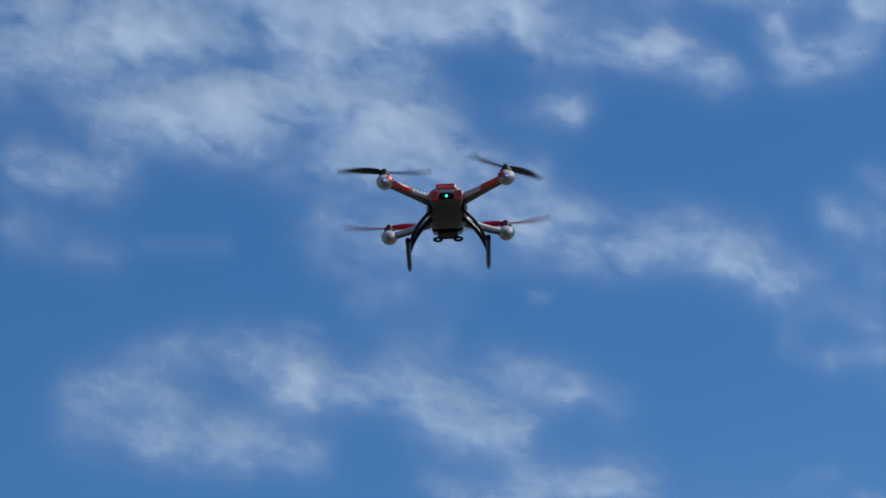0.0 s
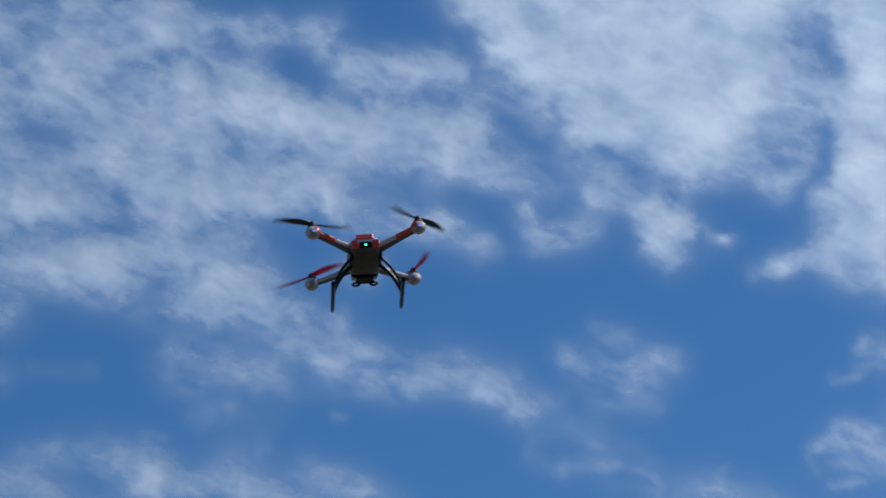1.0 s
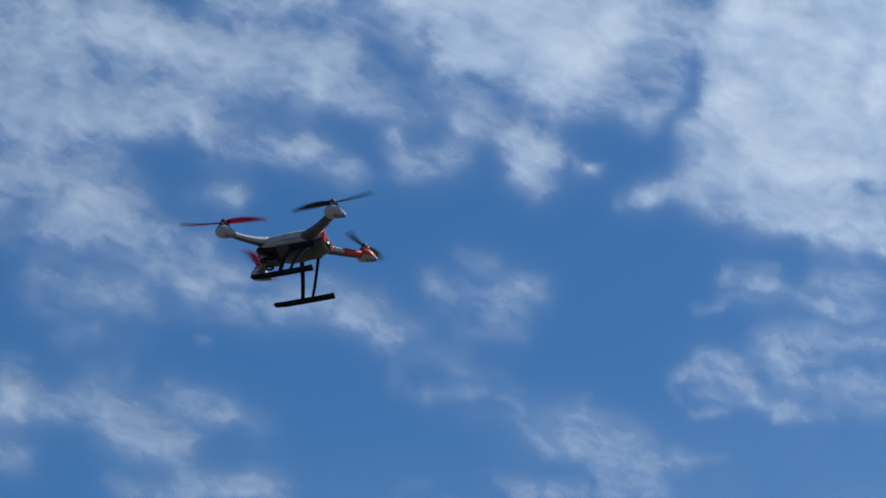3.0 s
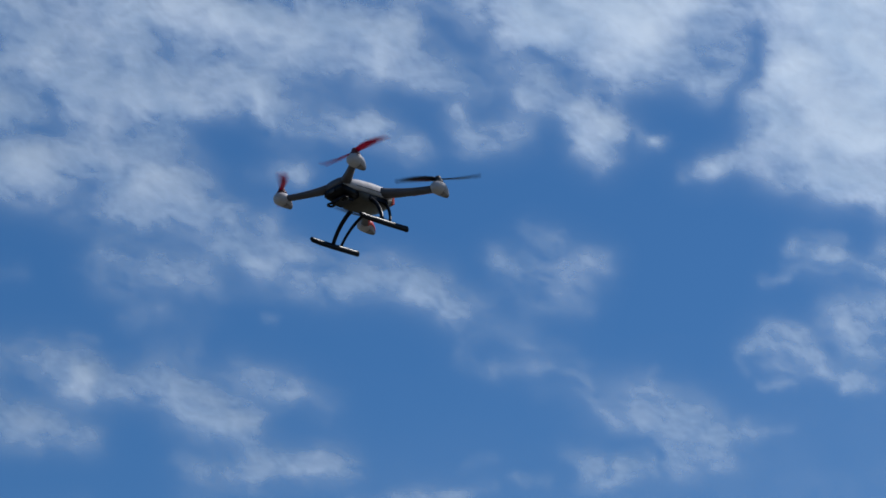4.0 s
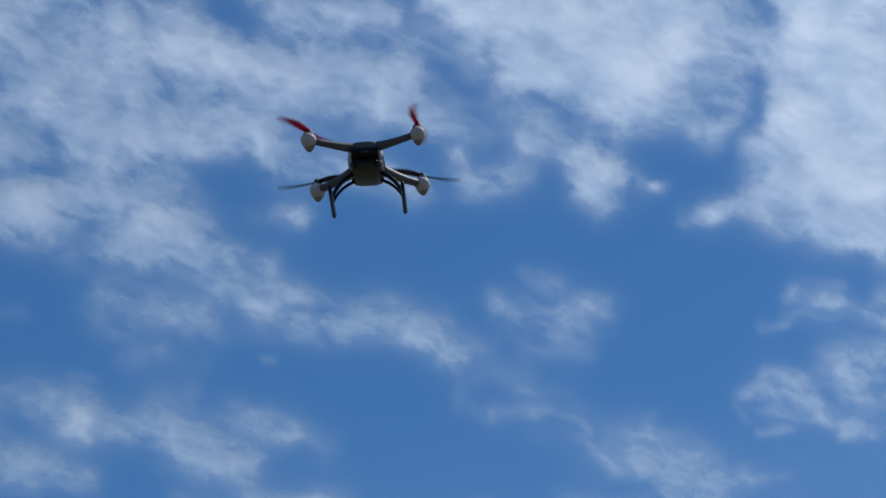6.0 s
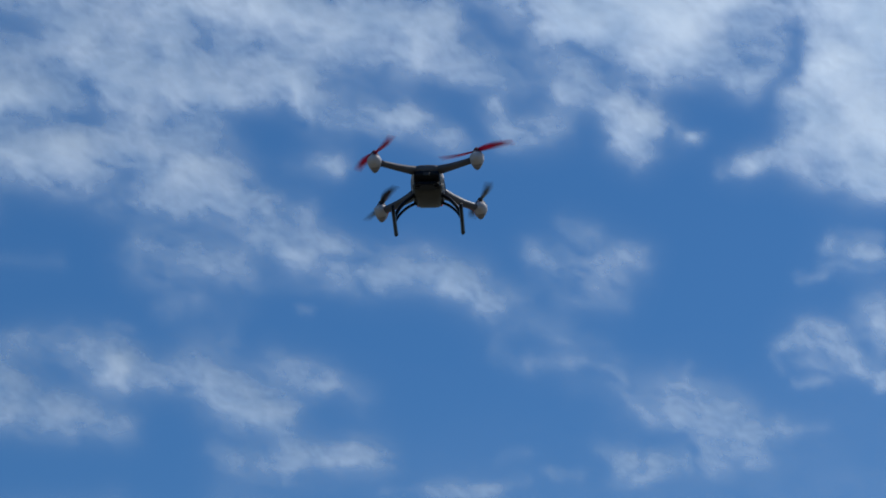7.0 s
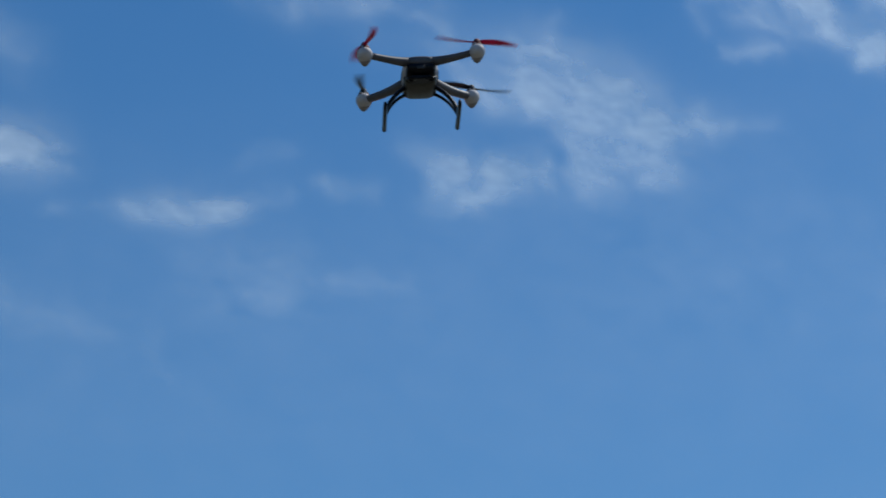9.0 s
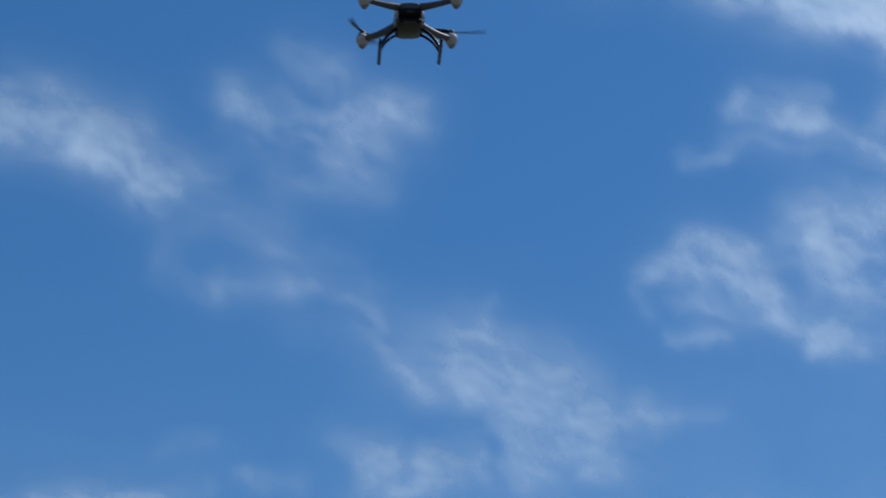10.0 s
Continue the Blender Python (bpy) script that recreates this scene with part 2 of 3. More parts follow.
FAINT_STREAKS_AND_HAZE = [
    2.5, 4.95, 2.9, 5, 0.154, 0.165, 2.9, 5.5, 3.4, 5.35, 0.154, 0.135, 5.25, 5.5, 5.45, 5.52, 0.066, 0.188, 9.3, 4.45, 10.1, 4.55, 0.143, 0.338, 10.4, 4.45, 11.3, 4.6, 0.187, 0.315, 10, 4, 10.5, 4.2, 0.132, 0.21,
    9.8, 4.8, 10.8, 5, 0.22, 0.21, 10, 5.25, 10.9, 5.35, 0.176, 0.15, 9, 5.6, 9.9, 5.75, 0.22, 0.09, 8.9, 5.9, 10, 5.9, 0.165, 0.075, 0, 4.6, 1, 4.6, 0.11, 0.09, 1.95, 5.8, 2.3, 5.85, 0.077, 0.15,
    # the first two wisps here are wide haze added to brighten the low sky
    6, 10.3, 18, 9.6, 1.5, 0.1, 13.2, 8.2, 18, 7.7, 0.9, 0.04, 2.7, 4.5, 4.3, 4.9, 0.25, 0.07, 3, 5.4, 4.2, 5.6, 0.2, 0.08]
LOW_GROUP = [
    0.5, 5.95, 1.4, 6.1, 0.184, 0.218, 1.2, 6.15, 2.1, 6.4, 0.227, 0.377, 2, 6.45, 3, 6.65, 0.227, 0.377, 1.8, 6.7, 2.6, 6.85, 0.184, 0.235, -0.9, 6.45, 0.3, 6.65, 0.212, 0.352, 0.3, 7.1, 1.2, 7.25, 0.269, 0.436,
    1.1, 7.4, 2.2, 7.55, 0.212, 0.352, -1, 7, 0.3, 7.3, 0.283, 0.285, -0.2, 6.1, 0.6, 6.1, 0.212, 0.21, 0, 7.5, 1.2, 7.65, 0.17, 0.168]
LOW_PATCHES = [
    3.3, 6.5, 4.1, 6.75, 0.22, 0.338, 3.9, 6.8, 4.8, 7.15, 0.294, 0.418, 4.2, 7.2, 5.1, 7.4, 0.236, 0.306, 3.6, 7, 4.2, 7.4, 0.236, 0.209, 3.4, 6.1, 4.1, 6.1, 0.177, 0.177, 4.95, 6.45, 5.7, 6.7, 0.22, 0.362,
    5.4, 6.8, 5.8, 6.85, 0.147, 0.201, 6, 6.75, 6.5, 7.05, 0.163, 0.145, 2.9, 6.5, 3.4, 6.7, 0.22, 0.121, 4.1, 8.2, 5.3, 8.25, 0.191, 0.322, 5.2, 8.1, 6.6, 8, 0.22, 0.386, 6.2, 8.15, 6.9, 8.2, 0.132, 0.209,
    3.8, 8, 4.3, 8.1, 0.147, 0.121]
PLUME = [
    9.45, 6.42, 10.2, 6.4, 0.105, 0.208, 10.1, 6.38, 10.9, 6.42, 0.095, 0.185, 8.75, 6.15, 9.4, 6.5, 0.116, 0.128, 9.9, 6.1, 10.7, 6.1, 0.126, 0.116, 10.7, 6.5, 11, 6.75, 0.084, 0.145, 10.9, 6.8, 11.6, 7.45, 0.105, 0.13,
    10.2, 6.8, 11.4, 6.9, 0.189, 0.07, 12.17, 6.55, 12.15, 6.85, 0.084, 0.173, 11.95, 6.9, 12.7, 7.1, 0.231, 0.26, 12.1, 7.3, 12.9, 7.4, 0.231, 0.243, 12.8, 7.2, 13.4, 7.5, 0.158, 0.173, 11.2, 7.2, 12, 7.5, 0.263, 0.1,
    11, 6.5, 11.9, 6.7, 0.21, 0.058]
PLUME_FOOT = [
    10.6, 7.95, 11.1, 8.1, 0.13, 0.23, 11, 8.25, 11.7, 8.25, 0.16, 0.346, 11.6, 8.15, 12.25, 8.2, 0.11, 0.252, 11, 8.5, 11.5, 8.5, 0.1, 0.216]
PLUME_HEM = [
    12.5, 7.75, 13.3, 7.75, 0.194, 0.258, 13.2, 7.65, 13.9, 7.55, 0.157, 0.245, 12.6, 8.1, 13.5, 8.15, 0.157, 0.233, 13.9, 7.55, 14.6, 7.6, 0.085, 0.11, 12.2, 8, 12.5, 8.3, 0.121, 0.123]
LOW_WISPS = [
    7.6, 8.66, 8.85, 8.64, 0.12, 0.36, 8.9, 8.52, 9.3, 8.52, 0.077, 0.128, 6.8, 8.7, 7.4, 8.68, 0.077, 0.145, 9.7, 8.4, 10.2, 8.42, 0.088, 0.257, 8.9, 8.11, 9.3, 8.05, 0.088, 0.112, 4, 9, 5, 9.3, 0.242, 0.161,
    4.9, 9.2, 5.3, 9.6, 0.176, 0.112, 5.8, 9.65, 6.3, 9.75, 0.154, 0.145, 8.4, 9.35, 9.4, 9.4, 0.22, 0.104, 8.6, 9.7, 9.3, 9.7, 0.132, 0.097, 0.3, 9, 1.9, 9, 0.242, 0.128, 2.1, 9.2, 3.5, 9.2, 0.22, 0.08,
    6.6, 9.95, 7.4, 10, 0.11, 0.08, 9.9, 9.45, 10.6, 9.4, 0.11, 0.097, 7.95, 10.2, 8.1, 10.5, 0.11, 0.08]
CUMULUS = [
    1.3, 10.2, 2.5, 10, 0.2, 0.54, 1.2, 10.5, 3.1, 10.45, 0.22, 0.54, 1.4, 10.75, 3.6, 10.8, 0.12, 0.45]
BANKS = {
    "broad veil of grey-white cloud across the upper sky": UPPER_VEIL, "bright folds in the upper cloud veil": UPPER_BRIGHT, "small tufts floating between the masses": FLOATING_TUFTS,
    "large white cloud mass with ragged lower edge": MIDDLE_MASS, "small detached puff of white cloud": SMALL_PUFF,
    "dense bright cloud mass with torn lower rim": RIGHT_MASS, "tattered streaks of bright cloud": RIGHT_STREAKS, "torn fringes below the bright streaks": TORN_EDGES,
    "long diagonal streak of broken cloud": DIAGONAL_STREAK, "faint veils of thin cloud": FAINT_STREAKS_AND_HAZE,
    "low group of soft cloud streaks": LOW_GROUP, "soft low cloud patches": LOW_PATCHES,
    "curling arm and plume of thin cloud": PLUME, "small white cloud under the plume": PLUME_FOOT, "bright lower hem of the plume": PLUME_HEM,
    "small low wisps fading towards the horizon": LOW_WISPS, "small heaped cumulus, warm grey": CUMULUS,
}
GAPS_UPPER = [
    0.1, 0.4, 0.5, 0.5, 0.26, 0.8, -0.2, 2.12, 1.6, 2.15, 0.12, 0.5, 3.65, 0.65, 3.72, 0.68, 0.12, 0.5, 4.4, 2.3, 5.3, 2.6, 0.28, 0.8, 4.9, 2.5, 5.3, 2.9, 0.16, 0.6, 4.6, -0.85, 5.1, -0.5, 0.22, 0.85,
    5.2, -0.75, 5.4, -0.9, 0.1, 0.5, 6, -1.4, 7.7, -1.25, 0.2, 0.75, 7, -0.3, 7.5, 0, 0.18, 0.55, 7.9, -0.8, 8.5, -0.4, 0.2, 0.55, 8.55, 0.3, 9.1, 0.7, 0.22, 0.85, 7.8, 1.7, 8.4, 2.2, 0.22, 0.7,
    3.3, 4.1, 4.3, 4.15, 0.1, 0.45, 5.9, 4.55, 6.6, 4.65, 0.08, 0.4, 2.2, -0.95, 2.5, -0.7, 0.14, 0.5, 3.55, 0.45, 3.6, 0.5, 0.12, 0.35]
GAPS_FOLDS = [
    1.55, 1.5, 1.75, 2.1, 0.14, 0.7, 0.9, 1.9, 1.5, 2.15, 0.1, 0.45, 2.65, 1.2, 2.75, 1.2, 0.1, 0.4, 6.2, 1.2, 6.9, 1.5, 0.15, 0.4, 10.15, 0.9, 11, 1.3, 0.18, 0.6, 13, 0.5, 13.5, 0.7, 0.16, 0.22,
    11.9, 1.9, 12.5, 2.1, 0.2, 0.8, 11.85, 2.3, 11.9, 2.7, 0.1, 0.8, 9.2, 1.2, 9.6, 1.6, 0.16, 0.5, 2.4, 6.9, 3.2, 7.2, 0.14, 0.5, 11.4, 7.72, 12.2, 7.75, 0.1, 0.6, 12.28, 7.95, 12.3, 8.3, 0.08, 0.6]
GAPS_RIGHT = [
    15, 0.65, 15.15, 0.65, 0.1, 0.35, 14.6, 1.8, 14.7, 1.9, 0.16, 0.25, 15.8, 2.8, 16.1, 2.8, 0.1, 0.45, 17.1, 2.75, 17.5, 2.7, 0.13, 0.5, 16.4, 0.3, 17, 0.5, 0.2, 0.15, 15.6, -0.6, 16.2, -0.4, 0.2, 0.15,
    15.3, 5.15, 15.9, 5.25, 0.1, 0.5, 15.2, 6.05, 15.4, 6.15, 0.1, 0.5, 16.2, 6, 17.2, 6, 0.09, 0.5, 16, 6.45, 16.3, 6.5, 0.09, 0.5, 16, 5.05, 17.4, 5.2, 0.07, 0.4, 14.05, -1.05, 14.35, -0.55, 0.22, 0.9,
    14.1, 0.5, 14.05, 1.2, 0.15, 0.9, 13.9, 1.3, 13.5, 2.1, 0.17, 0.85]


SPREAD = 1.25


def wisp(wx, wy, row):
    x0, y0, x1, y1, half, thick = row
    dx, dy = x1 - x0, y1 - y0
    along = np.clip(((wx - x0) * dx + (wy - y0) * dy) / (dx * dx + dy * dy), 0, 1)
    off = np.hypot(wx - x0 - along * dx, wy - y0 - along * dy) / (half * SPREAD)
    return thick * np.exp(-0.8 * off ** 2)


def swirl(x, y, seed):
    """Smooth gradient noise over a plane, about -1 to 1."""
    turns = np.random.default_rng(seed).random((64, 64)) * 2 * math.pi
    ix, iy = np.floor(x).astype(int), np.floor(y).astype(int)
    fx, fy = x - ix, y - iy
    ux, uy = (f * f * f * (f * (f * 6 - 15) + 10) for f in (fx, fy))

    def corner(i, j):
        a = turns[(ix + i) % 64, (iy + j) % 64]
        return np.cos(a) * (fx - i) + np.sin(a) * (fy - j)

    low = corner(0, 0) + (corner(1, 0) - corner(0, 0)) * ux
    high = corner(0, 1) + (corner(1, 1) - corner(0, 1)) * ux
    return 1.5 * (low + (high - low) * uy)


def turbulence(x, y, octaves, gain, seed):
    total, size = np.zeros_like(x), 1.0
    for k in range(octaves):
        total += size * swirl(x * 2.03 ** k + 7.3 * k, y * 2.03 ** k + 3.1 * k, seed + k)
        size *= gain
    return total


def softened(field, reach):
    """The field spread evenly over some steps each way, twice."""
    for _ in range(2):
        for axis in (0, 1):
            wide = np.pad(field, [(reach + 1, reach) if k == axis else (0, 0) for k in (0, 1)], mode="edge").cumsum(axis)
            cut = [slice(None)] * 2
            far, near = list(cut), list(cut)
            far[axis], near[axis] = slice(2 * reach + 1, None), slice(None, -2 * reach - 1)
            field = (wide[tuple(far)] - wide[tuple(near)]) / (2 * reach + 1)
    return field


def cloud_chart(gx, gy):
    """How much cloud lies over each place of the chart, and which bank it belongs to."""
    # slow air bends the wisps, quicker air frays their edges
    wx = gx + 0.12 * turbulence(gx * 0.8, gy * 1.0, 5, 0.62, 11)
    wy = gy + 0.10 * turbulence(gx * 0.8, gy * 1.0, 5, 0.62, 23)
    shares = []
    for rows in BANKS.values():
        left = np.ones_like(gx)
        for row in np.array(rows).reshape(-1, 6):
            left *= 1 - wisp(wx, wy, row)
        shares.append(1 - left)
    shares = np.array(shares)
    cover = 1 - np.prod(1 - shares, axis=0)
    for rows in (GAPS_UPPER, GAPS_FOLDS, GAPS_RIGHT):
        for row in np.array(rows).reshape(-1, 6):
            cover *= 1 - wisp(wx, wy, row)
    # thin vapour trails off round the wisps
    cover = 1 - (1 - (0.82 + 0.18 * cover) * cover) * (1 - 0.34 * softened(cover, 6))
    # heaps and rifts: turned along the wind, which blows down to the right
    c, s = math.cos(radians(20)), math.sin(radians(20))
    ax, ay = c * wx + s * wy, -s * wx + c * wy
    heaps = turbulence(ax * 0.85, ay * 1.4, 5, 0.52, 41)
    rolls = 0.45 - np.abs(turbulence(ax * 1.2, ay * 2.0, 4, 0.48, 61))          # rounded heaps with narrow rifts
    fibres = turbulence(ax * 2.2 + 0.4 * heaps, ay * 5.5 + 0.5 * heaps, 4, 0.6, 83)
    calm = 1.0 - 0.14 * np.clip((gy - 4.5) / 1.5, 0, 1)                          # the low wisps are smoother
    grain = calm * (0.28 * heaps + 0.30 * rolls) + 0.20 * fibres * (1 - cover)
    cover = np.clip(cover * (0.90 + 0.5 * grain) + grain * np.clip((cover - 0.11) * 2.4, 0, 1) * (1.05 - cover), 0, 1)
    return 0.8 * cover + 0.2 * cover * cover * (3 - 2 * cover), shares.argmax(0)


def build_clouds():
    layer = tagged(new("cloud_layer"), "broken white and grey clouds drifting over a blue sky", "clouds", kind="stuff")
    step = 0.05
    xs, ys = np.arange(-4.6, 19.4, step), np.arange(-3.4, 13.0, step)
    gx, gy = np.meshgrid(xs, ys)
    cover, owner = cloud_chart(gx, gy)
    # the thicker the cloud, the lower it hangs
    ways = np.stack([(gx - 7.84) / 48.0, (4.41 - gy) / 48.0, -np.ones_like(gx)], axis=-1)
    ways = (ways / np.linalg.norm(ways, axis=-1, keepdims=True)) @ np.array(CHART).T
    puff = softened(cover, 4)
    places = ways * (CLOUD_RANGE * (1.0 - CLOUD_DEPTH * puff))[..., None] + np.array((0, 0, EYE_Z))
    normals = np.cross(np.gradient(places, axis=0), np.gradient(places, axis=1))
    normals /= np.linalg.norm(normals, axis=-1, keepdims=True)
    most = np.maximum.reduce([cover[:-1, :-1], cover[1:, :-1], cover[:-1, 1:], cover[1:, 1:]])
    for k, label in enumerate(BANKS):
        ci, cj = np.nonzero((owner[:-1, :-1] == k) & (most > 0.004))
        quads = np.stack([ci * len(xs) + cj, (ci + 1) * len(xs) + cj, (ci + 1) * len(xs) + cj + 1, ci * len(xs) + cj + 1], axis=1)
        used, faces = np.unique(quads, return_inverse=True)
        faces = faces.reshape(-1, 4)
        me = bpy.data.meshes.new("cloud")
        me.from_pydata(places.reshape(-1, 3)[used].tolist(), [], faces.tolist())
        me.attributes.new("cover", "FLOAT", "POINT").data.foreach_set("value", cover.ravel()[used].astype(np.float32))
        chart = me.uv_layers.new(name="chart")
        chart.data.foreach_set("uv", np.stack([gx.ravel(), gy.ravel()], axis=1)[used][faces.ravel()].astype(np.float32).ravel())
        me.polygons.foreach_set("use_smooth", np.ones(len(faces), dtype=bool))
        me.normals_split_custom_set_from_vertices(normals.reshape(-1, 3)[used].tolist())
        me.materials.append(CUMULUS_VAPOUR if "cumulus" in label else CLOUD)
        ob = new("cloud", me)
        ob.parent = layer
        tagged(ob, label)
    return layer


clouds = build_clouds()


# ================= the drone =================
def part(name, bm, material, parent, label="", smooth=None, m=None):
    me = bpy.data.meshes.new(name)
    bmesh.ops.recalc_face_normals(bm, faces=bm.faces)
    bm.to_mesh(me)
    bm.free()
    me.materials.append(material)
    for p in me.polygons:
        p.use_smooth = len(me.polygons) > 60 if smooth is None else smooth
    ob = new(name, me)
    ob.parent = parent
    if m is not None:
        ob.matrix_basis = m
    return tagged(ob, label) if label else ob


def loft(sections, closed_ends=True):
    """A skin over rings of equal count."""
    bm = bmesh.new()
    rings = [[bm.verts.new(p) for p in ring] for ring in sections]
    for a, b in zip(rings, rings[1:]):
        for i in range(len(a)):
            j = (i + 1) % len(a)
            bm.faces.new((a[i], a[j], b[j], b[i]))
    if closed_ends:
        bm.faces.new(rings[0])
        bm.faces.new(rings[-1])
    return bm


def oval(x, cy, cz, hy, hz_up, hz_down, power=2.6, count=28):
    """A rounded cross-section in the plane across x."""
    ring = []
    for i in range(count):
        a = 2 * math.pi * i / count
        c, s = math.cos(a), math.sin(a)
        ring.append((x, cy + hy * math.copysign(abs(c) ** (2 / power), c),
                     cz + (hz_up if s > 0 else hz_down) * math.copysign(abs(s) ** (2 / power), s)))
    return ring


def tube(points, radii, count=12, flat=1.0):
    """A tapered tube along a line of points; flat squeezes it across."""
    rings = []
    pts = [Vector(p) for p in points]
    for i, p in enumerate(pts):
        d = (pts[min(i + 1, len(pts) - 1)] - pts[max(i - 1, 0)]).normalized()
        side = d.cross(Vector((0, 0, 1)))
        side = side.normalized() if side.length > 0.05 else Vector((0, 1, 0))
        up = side.cross(d).normalized()
        rings.append([p + (side * math.cos(a) + up * (flat * math.sin(a))) * float(radii[i])
                      for a in (2 * math.pi * k / count for k in range(count))])
    return loft(rings)


def lathe(profile, count=24):
    """A turned body from (radius, z) pairs, round z."""
    return loft([[(r * math.cos(2 * math.pi * k / count), r * math.sin(2 * math.pi * k / count), z) for k in range(count)]
                 for r, z in profile])


def slab(sx, sy, sz, bevel=0.002):
    bm = bmesh.new()
    bmesh.ops.create_cube(bm, size=1.0, matrix=Matrix.Diagonal((sx, sy, sz, 1)))
    bmesh.ops.bevel(bm, geom=bm.edges[:], offset=bevel, segments=1, affect="EDGES")
    return bm


POD = ((-0.0215, 0.0045), (-0.0195, 0.0100), (-0.0135, 0.0158), (-0.005, 0.0188), (0.004, 0.0190), (0.012, 0.0172), (0.019, 0.0138), (0.0250, 0.0090), (0.0280, 0.0052), (0.0292, 0.0020))


def pod_ring(x, r, angles=None, lift=0.0):
    """A cross-section of the teardrop pod, whose blunt end lies behind and whose tip points forward and a little down."""
    drop = 0.0 if x < 0 else -18.0 * x * x
    angles = angles or [2 * math.pi * k / 24 for k in range(24)]
    return [(x, (r + lift) * math.cos(a), drop + 0.86 * (r + lift) * math.sin(a)) for a in angles]


def cap_shell(sy):
    """A thin shell over the inner, upper side of the pod."""
    a0, a1 = (math.pi * 0.62, math.pi * 1.10) if sy > 0 else (-math.pi * 0.10, math.pi * 0.38)
    turn = [a0 + (a1 - a0) * k / 12 for k in range(13)]
    return loft([pod_ring(x, r, turn, 0.0010) + pod_ring(x, r, turn[::-1], -0.0010) for x, r in POD[3:-2]])


def half_shell(pts, rad, a0, a1, lift):
    """A thin open shell round part of a tube; angles from the tube's own side, upwards."""
    rings = []
    last = len(pts) - 1
    for i, p in enumerate(pts):
        d = (pts[min(i + 1, last)] - pts[max(i - 1, 0)]).normalized()
        side = d.cross(Vector((0, 0, 1))).normalized()
        up = side.cross(d)
        edge = [a0 + (a1 - a0) * k / 11 for k in range(12)]
        rings.append([p + (side * math.cos(a) + up * (0.80 * math.sin(a))) * (rad[i] + lift) for a in edge]
                     + [p + (side * math.cos(a) + up * (0.80 * math.sin(a))) * (rad[i] - 0.0012) for a in reversed(edge)])
    return loft(rings)


MOTOR = 0.134                    # each motor stands this far out, ahead or behind and aside
PROP_Z = 0.0215


def propeller(drone, corner, blade_material, turn):
    hub = part("propeller", lathe([(0.0015, 0.010), (0.006, 0.009), (0.0085, 0.004), (0.009, -0.004), (0.006, -0.006)], 16),
               DARK_METAL if blade_material is BLACK_BLADE else METAL, drone, "two-bladed propeller on its motor shaft",
               m=pose(corner[0] * MOTOR, corner[1] * MOTOR, PROP_Z))
    for side in (0, 180):
        rings = []
        for s in np.linspace(0, 1, 12):
            r = 0.006 + 0.099 * s
            chord = 0.0072 * (0.42 + 1.0 * math.sin(math.pi * min(1, s * 0.85 + 0.12)) ** 0.8) * (1 - 0.55 * s ** 4)
            twist = radians(24 - 17 * s) * turn
            thick = 0.0014 * (1 - 0.6 * s)
            sweep = turn * (0.004 * math.sin(math.pi * s) - 0.006 * s * s)
            ring = []
            for a in (2 * math.pi * k / 10 for k in range(10)):
                c, z = chord * math.cos(a), thick * math.sin(a) + 0.0012 * math.cos(2 * a)
                ring.append((r, sweep + c * math.cos(twist), z + c * math.sin(twist) + 0.001 * s))
            rings.append(ring)
        part("blade", loft(rings), blade_material, hub, m=pose(0, 0, 0.002, 0, 0, side))
    return hub


